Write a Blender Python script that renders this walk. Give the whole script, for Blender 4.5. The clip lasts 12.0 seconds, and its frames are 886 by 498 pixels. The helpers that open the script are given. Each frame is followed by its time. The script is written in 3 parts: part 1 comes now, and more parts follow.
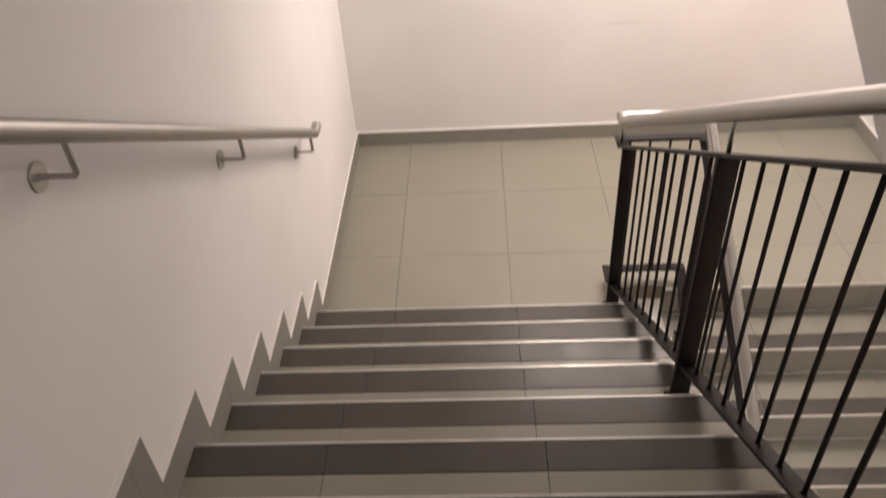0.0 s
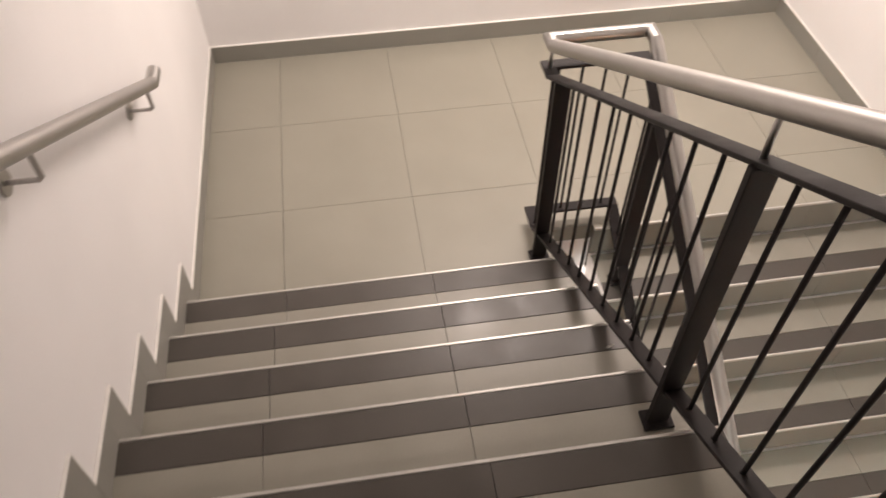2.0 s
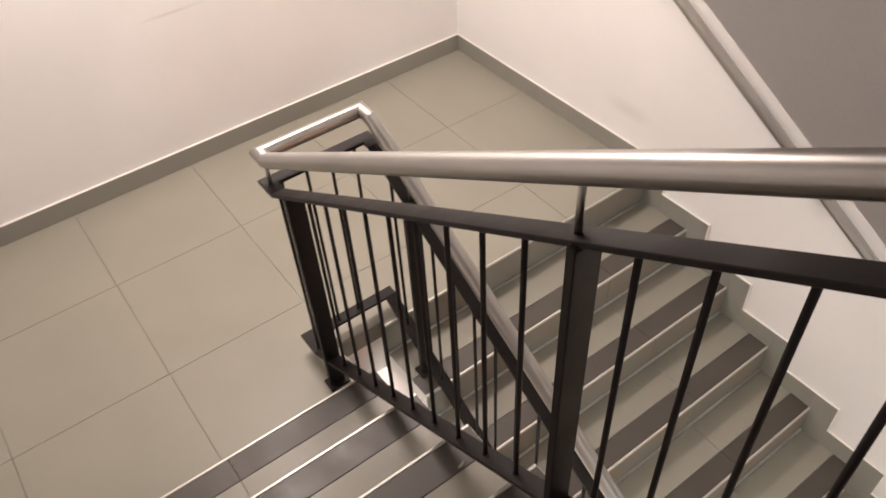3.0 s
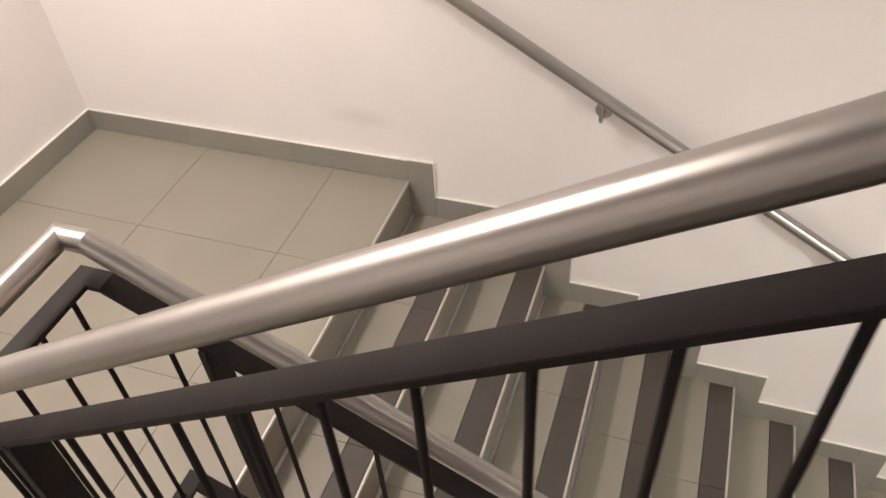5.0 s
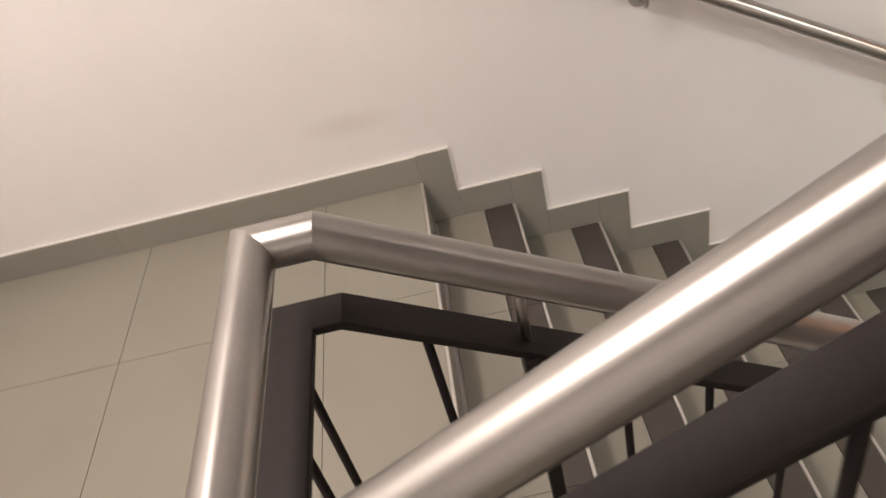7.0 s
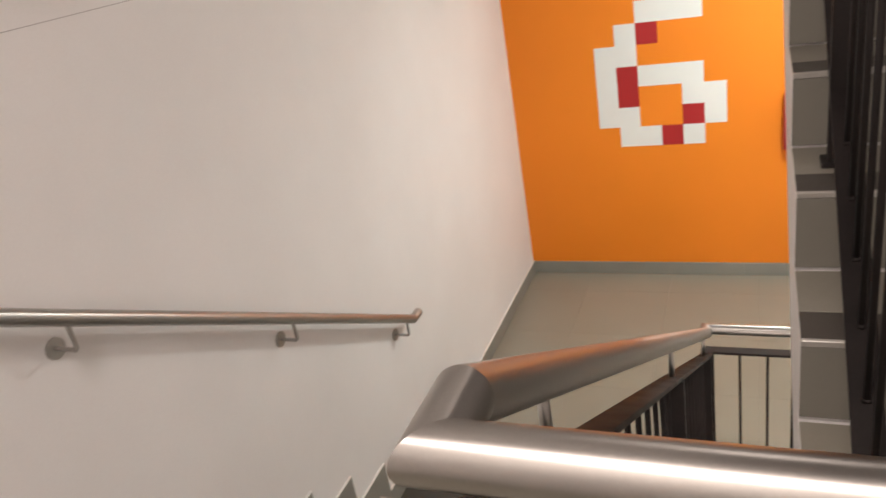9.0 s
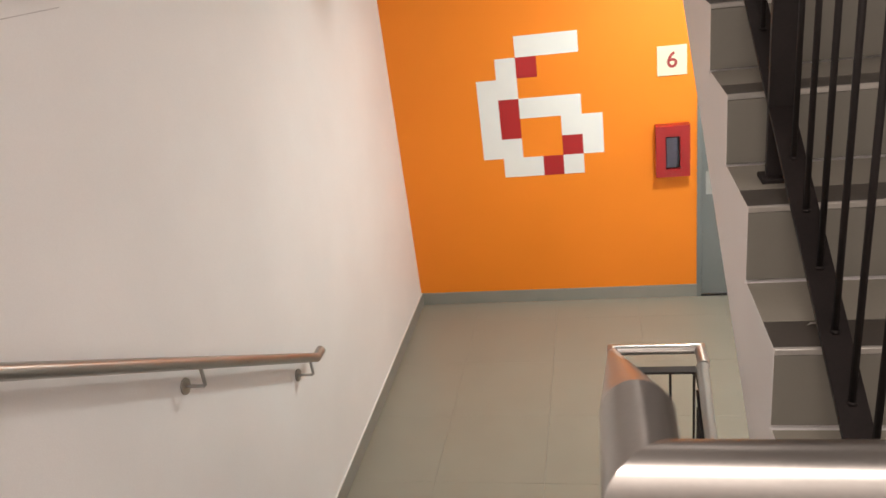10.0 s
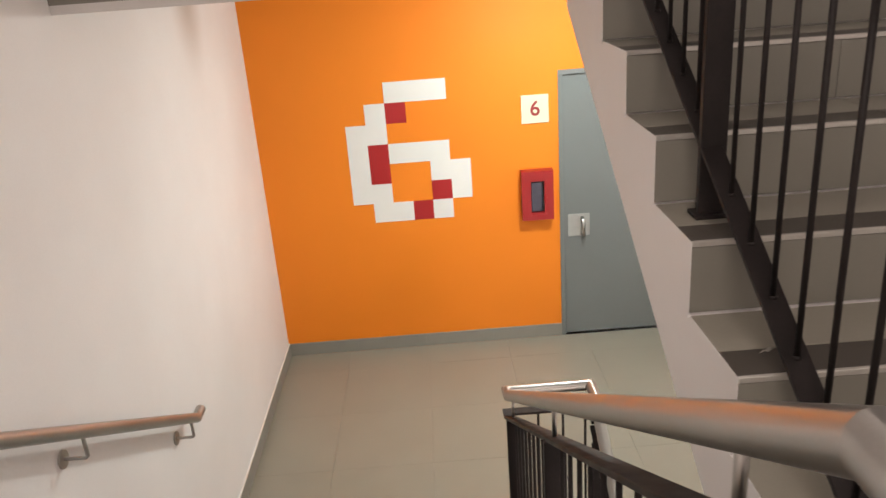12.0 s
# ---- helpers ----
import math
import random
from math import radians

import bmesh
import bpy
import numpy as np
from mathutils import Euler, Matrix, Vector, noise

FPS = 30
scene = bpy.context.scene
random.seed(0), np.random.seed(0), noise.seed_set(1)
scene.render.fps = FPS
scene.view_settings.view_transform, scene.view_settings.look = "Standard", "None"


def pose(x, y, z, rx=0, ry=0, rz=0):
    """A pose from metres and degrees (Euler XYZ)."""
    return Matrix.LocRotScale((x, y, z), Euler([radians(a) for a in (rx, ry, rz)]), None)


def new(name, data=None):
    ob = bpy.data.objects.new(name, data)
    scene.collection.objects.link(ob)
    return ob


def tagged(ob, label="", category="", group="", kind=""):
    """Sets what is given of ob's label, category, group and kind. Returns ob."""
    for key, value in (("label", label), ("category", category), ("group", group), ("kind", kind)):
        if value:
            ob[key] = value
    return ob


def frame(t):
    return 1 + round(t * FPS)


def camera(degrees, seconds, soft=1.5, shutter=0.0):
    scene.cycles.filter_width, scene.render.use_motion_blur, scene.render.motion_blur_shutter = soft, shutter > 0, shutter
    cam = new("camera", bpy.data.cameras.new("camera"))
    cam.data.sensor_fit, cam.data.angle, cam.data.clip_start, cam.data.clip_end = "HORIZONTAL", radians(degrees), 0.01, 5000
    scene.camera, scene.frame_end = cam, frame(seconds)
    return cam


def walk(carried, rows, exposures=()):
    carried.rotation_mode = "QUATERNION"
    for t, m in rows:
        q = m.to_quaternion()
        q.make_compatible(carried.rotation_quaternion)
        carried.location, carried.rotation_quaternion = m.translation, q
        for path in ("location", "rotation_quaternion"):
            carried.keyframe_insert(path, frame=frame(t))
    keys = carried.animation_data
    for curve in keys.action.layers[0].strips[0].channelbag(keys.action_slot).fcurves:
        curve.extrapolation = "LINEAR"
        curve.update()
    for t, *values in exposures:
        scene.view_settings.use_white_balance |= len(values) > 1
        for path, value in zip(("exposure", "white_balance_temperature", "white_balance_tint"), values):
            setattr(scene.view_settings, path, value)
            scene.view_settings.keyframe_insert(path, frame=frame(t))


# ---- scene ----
EXPOSURES = [(0.0, -0.38), (0.5, 0.02), (1.0, 0.15), (1.5, 0.02), (2.0, -0.18), (2.5, -0.27), (3.5, -0.4), (5.5, -0.4), (6.0, -0.54), (6.5, -0.66), (8.3, -0.56), (8.5, -0.64), (9.0, -0.87), (9.5, -0.81), (10.5, -0.77), (11.0, -0.7), (12.0, -0.76)]
cam = camera(59.67, 12.0, soft=1.5, shutter=0.3)
PATH = [
    (0.0, pose(0.830, -2.729, 2.766, 50.75, 3.20, 1.18)),
    (0.5, pose(0.839, -2.509, 2.718, 39.30, 3.52, 0.67)),
    (1.0, pose(0.761, -2.268, 2.689, 34.78, 2.29, -3.49)),
    (1.5, pose(0.761, -2.074, 2.668, 37.61, 1.11, -4.82)),
    (2.0, pose(0.747, -1.937, 2.615, 40.31, 0.23, -8.57)),
    (2.5, pose(0.776, -1.730, 2.499, 42.73, 0.88, -26.94)),
    (3.0, pose(0.855, -1.563, 2.440, 45.17, 2.66, -36.46)),
    (3.5, pose(0.959, -1.372, 2.344, 45.85, 3.11, -45.66)),
    (5.5, pose(1.131, -0.535, 1.824, 46.11, 4.22, -76.57)),
    (6.0, pose(1.203, -0.334, 1.722, 44.07, 8.95, -78.80)),
    (6.5, pose(1.169, -0.092, 1.579, 46.75, 10.52, -85.25)),
    (8.3, pose(1.549, 0.549, 1.305, 58.59, 12.72, -138.46)),
    (8.5, pose(1.585, 0.617, 1.303, 61.76, 11.75, -146.26)),
    (9.0, pose(1.641, 0.733, 1.329, 65.60, 9.42, -159.89)),
    (9.5, pose(1.711, 0.707, 1.331, 67.32, 8.47, -165.48)),
    (10.0, pose(1.865, 0.730, 1.307, 66.82, 7.14, -170.27)),
    (10.5, pose(2.037, 0.747, 1.295, 65.97, 6.46, -175.82)),
    (11.0, pose(2.139, 0.624, 1.290, 66.23, 7.55, -179.79)),
    (11.5, pose(2.147, 0.627, 1.298, 67.85, 6.89, -181.23)),
    (12.0, pose(2.117, 0.692, 1.294, 69.20, 4.00, -181.98)),
]
walk(cam, PATH, EXPOSURES)

R, G = 0.17, 0.284            # riser and going
W, D = 3.32, 1.806           # inner width, far wall of the half landing
Y_SOUTH = -4.685              # painted wall
Z6, Z7 = -1.53, 1.53          # storey floors
STOREY = 3.06
YB = 0.271                    # first nosing of the descending east flights
XW, XE = 1.568, 1.766         # the two sides of the stair well
SLOPE = R / G
SLAB = 0.33
RA, RB = 1.478, 1.848         # planes of the two railings

# ---- light ----
world = bpy.data.worlds.new("world")
scene.world = world
world.use_nodes = True
world.node_tree.nodes["Background"].inputs[0].default_value = (1.0, 0.9, 0.8, 1)
world.node_tree.nodes["Background"].inputs[1].default_value = 0.02


def ceiling_lamp(x, y, z, power, size=0.4, color=(1.0, 0.85, 0.77), depth=0.0):
    data = bpy.data.lights.new("ceiling_lamp_light", "AREA")
    data.shape, data.size, data.energy, data.color = "RECTANGLE" if depth else "DISK", size, power, color
    data.size_y = depth or size
    new("ceiling_lamp_light", data).matrix_world = pose(x, y, z)


ceiling_lamp(1.88, 1.18, 2.70, 86, 1.2, depth=0.35)
ceiling_lamp(1.2, -3.45, 1.17, 44, color=(0.93, 1.0, 0.95))
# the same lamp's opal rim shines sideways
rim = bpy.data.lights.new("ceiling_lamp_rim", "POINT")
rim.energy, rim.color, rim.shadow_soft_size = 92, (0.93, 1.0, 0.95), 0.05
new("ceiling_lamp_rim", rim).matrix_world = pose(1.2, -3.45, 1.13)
ceiling_lamp(1.65, -3.4, 4.1, 28)
ceiling_lamp(1.65, 0.98, -0.36, 190)


# ---- materials ----
def material(name, color, rough=0.5, metal=0.0, spread=0.08, scale=6.0, fine=80.0, bump=0.05, rough_spread=0.08, per_piece=0.0, spec=0.5, stains=()):
    m = bpy.data.materials.new(name)
    m.use_nodes = True
    t = m.node_tree
    n, l = t.nodes, t.links
    b = n["Principled BSDF"]
    b.inputs["Metallic"].default_value = metal
    b.inputs["Specular IOR Level"].default_value = spec
    co = n.new("ShaderNodeTexCoord")
    geo = n.new("ShaderNodeNewGeometry")
    big, small = n.new("ShaderNodeTexNoise"), n.new("ShaderNodeTexNoise")
    big.inputs["Scale"].default_value, big.inputs["Detail"].default_value = scale, 5
    small.inputs["Scale"].default_value, small.inputs["Detail"].default_value = fine, 3
    l.new(geo.outputs["Position"], big.inputs["Vector"])
    l.new(geo.outputs["Position"], small.inputs["Vector"])
    mix = n.new("ShaderNodeMath")
    mix.operation = "MULTIPLY_ADD"
    l.new(small.outputs["Fac"], mix.inputs[0])
    mix.inputs[1].default_value = 0.4
    l.new(big.outputs["Fac"], mix.inputs[2])
    last = mix.outputs[0]
    if per_piece:
        info = n.new("ShaderNodeObjectInfo")
        add = n.new("ShaderNodeMath")
        add.operation = "MULTIPLY_ADD"
        l.new(info.outputs["Random"], add.inputs[0])
        add.inputs[1].default_value = per_piece
        l.new(last, add.inputs[2])
        last = add.outputs[0]
    ramp = n.new("ShaderNodeValToRGB")
    ramp.color_ramp.elements[0].position, ramp.color_ramp.elements[1].position = 0.45, 0.95 + per_piece
    ramp.color_ramp.elements[0].color = (*[c * (1 - spread) for c in color], 1)
    ramp.color_ramp.elements[1].color = (*[min(1, c * (1 + spread)) for c in color], 1)
    l.new(last, ramp.inputs[0])
    tint = ramp.outputs[0]
    for centre, radii, brown, amount in stains:
        gap, ratio, dist, fade = n.new("ShaderNodeVectorMath"), n.new("ShaderNodeVectorMath"), n.new("ShaderNodeVectorMath"), n.new("ShaderNodeMapRange")
        gap.operation, ratio.operation, dist.operation = "SUBTRACT", "DIVIDE", "LENGTH"
        gap.inputs[1].default_value, ratio.inputs[1].default_value = centre, radii
        l.new(geo.outputs["Position"], gap.inputs[0])
        l.new(gap.outputs[0], ratio.inputs[0])
        l.new(ratio.outputs[0], dist.inputs[0])
        fade.interpolation_type = "SMOOTHSTEP"
        fade.inputs["From Min"].default_value, fade.inputs["From Max"].default_value = 0.0, 1.0
        fade.inputs["To Min"].default_value, fade.inputs["To Max"].default_value = amount, 0.0
        l.new(dist.outputs["Value"], fade.inputs[0])
        patchy, blend = n.new("ShaderNodeMath"), n.new("ShaderNodeMix")
        patchy.operation, patchy.use_clamp = "MULTIPLY", True
        l.new(fade.outputs[0], patchy.inputs[0])
        l.new(mix.outputs[0], patchy.inputs[1])
        blend.data_type = "RGBA"
        l.new(patchy.outputs[0], blend.inputs[0])
        l.new(tint, blend.inputs[6])
        blend.inputs[7].default_value = (*brown, 1)
        tint = blend.outputs[2]
    l.new(tint, b.inputs["Base Color"])
    rr = n.new("ShaderNodeMapRange")
    rr.inputs["To Min"].default_value, rr.inputs["To Max"].default_value = rough - rough_spread, rough + rough_spread
    rr.inputs["From Min"].default_value, rr.inputs["From Max"].default_value = 0.3, 0.7
    l.new(big.outputs["Fac"], rr.inputs[0])
    l.new(rr.outputs[0], b.inputs["Roughness"])
    if bump:
        bp = n.new("ShaderNodeBump")
        bp.inputs["Strength"].default_value, bp.inputs["Distance"].default_value = bump, 0.004
        l.new(small.outputs["Fac"], bp.inputs["Height"])
        l.new(bp.outputs[0], b.inputs["Normal"])
    return m


PLASTER = material("white_plaster", (0.838, 0.819, 0.812), 0.6, spread=0.045, scale=1.6, fine=220, bump=0.12, spec=0.3)
BROWNISH, DUST = (0.42, 0.33, 0.26), (0.58, 0.54, 0.49)
STAINED = material("stained_white_plaster", (0.838, 0.819, 0.812), 0.6, spread=0.045, scale=1.6, fine=220, bump=0.12, spec=0.3, stains=(
    # brownish patch under the ceiling, near the orange wall
    ((3.32, -3.55, 1.2), (0.3, 0.32, 0.5), BROWNISH, 0.85),
    ((3.32, 0.45, 0.27), (0.1, 0.2, 0.06), DUST, 0.5),
    ((3.32, -0.56, 0.36), (0.1, 0.08, 0.1), DUST, 0.5)))
SCUFFED = material("scuffed_white_plaster", (0.838, 0.819, 0.812), 0.6, spread=0.045, scale=1.6, fine=220, bump=0.12, spec=0.3, stains=(
    ((1.8, 1.806, 0.975), (0.2, 0.1, 0.014), DUST, 0.8),
    ((1.72, 1.806, 0.798), (0.2, 0.1, 0.012), DUST, 0.7)))
GREY_LINE = material("grey_plaster_line", (0.48, 0.44, 0.45), 0.8, spread=0.1, scale=8, fine=90)
SOFFIT = material("grey_soffit_paint", (0.62, 0.59, 0.57), 0.8, spread=0.05, scale=2.5, fine=150, bump=0.15, spec=0.2)
ORANGE = material("orange_wall_paint", (0.9, 0.252, 0.018), 0.55, spread=0.03, scale=2.0, fine=200, bump=0.1, spec=0.3)
TILE = material("beige_floor_tile", (0.276, 0.262, 0.216), 0.38, spread=0.05, scale=3.5, fine=160, bump=0.03, rough_spread=0.06, per_piece=0.12)
TREAD = material("grey_beige_tread_tile", (0.258, 0.243, 0.204), 0.4, spread=0.07, scale=5, fine=160, bump=0.04, rough_spread=0.06, per_piece=0.12)
# same tile as the treads, its colour darkened for the shade on upright faces
RISER = material("shaded_riser_tile", (0.205, 0.195, 0.168), 0.45, spread=0.05, scale=4, fine=160, bump=0.03, per_piece=0.1)
DARK = material("dark_grey_step_tile", (0.062, 0.0535, 0.045), 0.4, spread=0.1, scale=8, fine=260, bump=0.12, per_piece=0.15)
SKIRT = material("grey_skirting_tile", (0.265, 0.257, 0.228), 0.45, spread=0.06, scale=5, fine=160, bump=0.04, per_piece=0.12)
GROUT = material("grey_grout", (0.22, 0.205, 0.18), 0.9, spread=0.12, scale=12)
NOSING = material("pale_metal_nosing", (0.58, 0.56, 0.525), 0.4, 0.6, spread=0.06, scale=14)
IRON = material("dark_painted_iron", (0.015, 0.0116, 0.0114), 0.55, spread=0.35, scale=9, fine=120, bump=0.06, spec=0.24)
STEEL = material("brushed_stainless_steel", (0.42, 0.405, 0.385), 0.38, 1.0, spread=0.07, scale=7, fine=300, bump=0, rough_spread=0.025)
BRUSHED = material("brushed_steel_tube", (0.425, 0.412, 0.392), 0.34, 1.0, spread=0.07, scale=7, fine=300, bump=0, rough_spread=0.03)
# the grinding marks run round the tube
brush = BRUSHED.node_tree.nodes.new("ShaderNodeTangent")
brush.direction_type, brush.uv_map = "UV_MAP", "along"
BRUSHED.node_tree.nodes["Principled BSDF"].inputs["Anisotropic"].default_value = 0.4
BRUSHED.node_tree.links.new(brush.outputs[0], BRUSHED.node_tree.nodes["Principled BSDF"].inputs["Tangent"])
DOOR_GREY = material("grey_door_paint", (0.17, 0.185, 0.185), 0.45, spread=0.05, scale=2.5, fine=150, bump=0.06)
WHITE = material("white_wall_paint", (0.82, 0.82, 0.8), 0.55, spread=0.03, scale=4, fine=150)
RED = material("red_wall_paint", (0.42, 0.018, 0.02), 0.5, spread=0.05, scale=4, fine=150)
RED_BOX = material("red_enamelled_metal", (0.34, 0.012, 0.014), 0.35, spread=0.06, scale=10)
SIGN = material("cream_sign_plastic", (0.72, 0.71, 0.52), 0.4, spread=0.02, scale=10)
DIGIT = material("dark_red_lettering", (0.3, 0.03, 0.03), 0.5, spread=0.05, scale=20)
BLACK = material("dark_rubber", (0.02, 0.02, 0.022), 0.6, spread=0.2, scale=20)
GLASS = material("grey_blue_plastic", (0.06, 0.057, 0.082), 0.15, spread=0.2, scale=15, bump=0)
PAPER = material("greyish_paper", (0.4, 0.38, 0.35), 0.8, spread=0.1, scale=60)
PLATE = material("satin_metal_plate", (0.42, 0.43, 0.42), 0.4, 0.4, spread=0.06, scale=20)


# ---- helpers for meshes ----
def part(name, bm, mat, parent=None, label=""):
    me = bpy.data.meshes.new(name)
    bm.normal_update()
    bm.to_mesh(me)
    bm.free()
    me.materials.append(mat)
    ob = new(name, me)
    if parent:
        ob.parent = parent
    if label:
        ob["label"] = label
    return ob


def box(bm, x0, x1, y0, y1, z0, z1, bevel=0.0):
    ret = bmesh.ops.create_cube(bm, size=1)
    for v in ret["verts"]:
        v.co = ((x0 + x1) / 2 + v.co.x * (x1 - x0), (y0 + y1) / 2 + v.co.y * (y1 - y0), (z0 + z1) / 2 + v.co.z * (z1 - z0))
    if bevel:
        edges = list({e for v in ret["verts"] for e in v.link_edges})
        bmesh.ops.bevel(bm, geom=edges, offset=bevel, segments=1, affect="EDGES")
    return bm


def boxed(*a, bevel=0.0):
    return box(bmesh.new(), *a, bevel=bevel)


def prism(bm, profile, x0, x1):
    """A yz outline drawn out along x."""
    a = [bm.verts.new((x0, y, z)) for y, z in profile]
    b = [bm.verts.new((x1, y, z)) for y, z in profile]
    n = len(profile)
    bm.faces.new(a)
    bm.faces.new(b[::-1])
    for i in range(n):
        bm.faces.new((a[i], b[i], b[(i + 1) % n], a[(i + 1) % n]))
    bmesh.ops.recalc_face_normals(bm, faces=bm.faces)
    return bm


def sweep(bm, points, outline, smooth=True):
    """An outline (side, up) drawn along a bent line with mitred corners."""
    pts = [Vector(p) for p in points]
    dirs = [(b - a).normalized() for a, b in zip(pts, pts[1:])]
    t = dirs[0]
    side = t.cross(Vector((0, 0, 1))).normalized()
    up = side.cross(t)
    ring = [pts[0] + side * s + up * u for s, u in outline]
    rings = [ring]
    for i, d in enumerate(dirs):
        normal = (d + dirs[i + 1]).normalized() if i + 1 < len(dirs) else d
        ring = [p + d * ((pts[i + 1] - p).dot(normal) / d.dot(normal)) for p in ring]
        rings.append(ring)
    vs = [[bm.verts.new(p) for p in r] for r in rings]
    n = len(outline)
    along, way = bm.loops.layers.uv.new("along"), 0.0
    for k, (a, b) in enumerate(zip(vs, vs[1:])):
        far = way + (pts[k + 1] - pts[k]).length
        for i in range(n):
            f = bm.faces.new((a[i], a[(i + 1) % n], b[(i + 1) % n], b[i]))
            f.smooth = smooth
            for loop, uv in zip(f.loops, ((way, i / n), (way, (i + 1) / n), (far, (i + 1) / n), (far, i / n))):
                loop[along].uv = uv
        way = far
    bm.faces.new(vs[0][::-1])
    bm.faces.new(vs[-1])
    bmesh.ops.recalc_face_normals(bm, faces=bm.faces)
    corner = {v for r in vs[1:-1] for v in r}
    for e in bm.edges:
        if len(e.link_faces) == 2 and (e.calc_face_angle() > 0.7 or (e.verts[0] in corner and e.verts[1] in corner and any(set(e.verts) <= set(r) for r in vs[1:-1]))):
            e.smooth = False
    return bm


def round_outline(r, n=20):
    return [(r * math.cos(2 * math.pi * i / n), r * math.sin(2 * math.pi * i / n)) for i in range(n)]


def flat_outline(w, h, c=0.0015):
    w, h = w / 2, h / 2
    return [(w, -h + c), (w, h - c), (w - c, h), (-w + c, h), (-w, h - c), (-w, -h + c), (-w + c, -h), (w - c, -h)]


def rod(bm, a, b, r, n=10):
    a, b = Vector(a), Vector(b)
    t = (b - a).normalized()
    s = t.orthogonal().normalized()
    u = t.cross(s)
    va = [bm.verts.new(a + (s * math.cos(2 * math.pi * i / n) + u * math.sin(2 * math.pi * i / n)) * r) for i in range(n)]
    vb = [bm.verts.new(v.co + (b - a)) for v in va]
    for i in range(n):
        bm.faces.new((va[i], va[(i + 1) % n], vb[(i + 1) % n], vb[i])).smooth = True
    bm.faces.new(va[::-1])
    bm.faces.new(vb)
    for e in bm.edges:
        if len(e.link_faces) == 2 and e.calc_face_angle() > 0.9:
            e.smooth = False
    return bm


def thing(name, label, category, group="", kind="", at=(0, 0, 0)):
    ob = new(name)
    ob.location = at
    return tagged(ob, label, category, group, kind)


def structure(name, bm, mat, label, category):
    return tagged(part(name, bm, mat), label, category, kind="structure")


# ---- walls, floors and ceilings ----
LOW, HIGH = -3.4, 4.55
structure("wall_west", boxed(-0.2, 0, Y_SOUTH - 0.2, D + 0.2, LOW, HIGH), PLASTER, "white plastered stairwell wall with a handrail", "wall")
structure("wall_east", boxed(W, W + 0.2, Y_SOUTH - 0.2, D + 0.2, LOW, HIGH), STAINED, "white plastered stairwell wall above stepped skirting", "wall")
structure("wall_north", boxed(0, W, D, D + 0.2, LOW, HIGH), SCUFFED, "white plastered wall behind the half landing", "wall")

DX0, DX1, DTOP = 0.24, 1.195, 0.504
bm = bmesh.new()
for a in ((0, DX0, Z6 - 0.3, Z7 - SLAB), (DX1, W, Z6 - 0.3, Z7 - SLAB), (DX0, DX1, DTOP, Z7 - SLAB)):
    box(bm, a[0], a[1], Y_SOUTH - 0.2, Y_SOUTH, a[2], a[3])
structure("wall_south", bm, ORANGE, "bright orange painted wall with a large pixel number", "wall")
structure("wall_south_upper", boxed(0, W, Y_SOUTH - 0.2, Y_SOUTH, Z7 - SLAB, HIGH), PLASTER, "white plastered wall of the storey above", "wall")
structure("wall_south_lower", boxed(0, W, Y_SOUTH - 0.2, Y_SOUTH, LOW, Z6 - 0.3), PLASTER, "white plastered wall of the storey below", "wall")
structure("wall_corridor", boxed(DX0 - 0.1, DX1 + 0.1, Y_SOUTH - 0.24, Y_SOUTH - 0.2, Z6 - 0.3, DTOP + 0.2), PLASTER, "plain wall closing the doorway behind the door", "wall")

TT = 0.012      # tile thickness


def landing(name, z, north, label, bottom):
    """A landing slab with a notch for the stair well, its top left free for the tiles."""
    bm = bmesh.new()
    if north:
        box(bm, 0, XW, 0.0, D, z - bottom, z - TT)
        box(bm, XW, XE, 0.31, D, z - bottom, z - TT)
        box(bm, XE, W, YB + TT, D, z - bottom, z - TT)
    else:
        box(bm, 0, XW, Y_SOUTH, -8 * G, z - bottom, z - TT)
        box(bm, XW, XE, Y_SOUTH, -2.3, z - bottom, z - TT)
        box(bm, XE, W, Y_SOUTH, YB - 8 * G + TT, z - bottom, z - TT)
    return structure(name, bm, GROUT, label, "floor")


floor_half = landing("floor_half_landing", 0, True, "half landing floor of beige ceramic tiles", 0.3)
floor_six = landing("floor_storey", Z6, False, "landing floor of beige ceramic tiles before the orange wall", 0.3)
floor_seven = landing("floor_storey_above", Z7, False, "landing floor of beige ceramic tiles at the stair head", 0.3)
floor_low = landing("floor_half_landing_below", -STOREY, True, "half landing floor seen down the stair well", 0.3)


def underside(name, z, north, top):
    bm = bmesh.new()
    if north:
        box(bm, 0, W, 0.35, D, z, top)
    else:
        box(bm, 0, XE, Y_SOUTH, -8 * G - TT, z, top)
        box(bm, XE, W, Y_SOUTH, YB - 8 * G + TT, z, top)
    structure(name, bm, SOFFIT, "grey painted underside of the landing above", "ceiling")


underside("ceiling_storey", Z7 - SLAB, False, Z7 - 0.3)
underside("ceiling_half_landing", STOREY - SLAB, True, STOREY)
underside("ceiling_half_landing_below", -SLAB, True, -0.3)
structure("ceiling_top", boxed(0, W, Y_SOUTH, D, 4.15, 4.3), SOFFIT, "grey painted ceiling over the stairwell", "ceiling")
structure("floor_bottom", boxed(0, W, Y_SOUTH, 0, LOW, LOW + 0.1), GROUT, "dim floor at the bottom of the stair well", "floor")


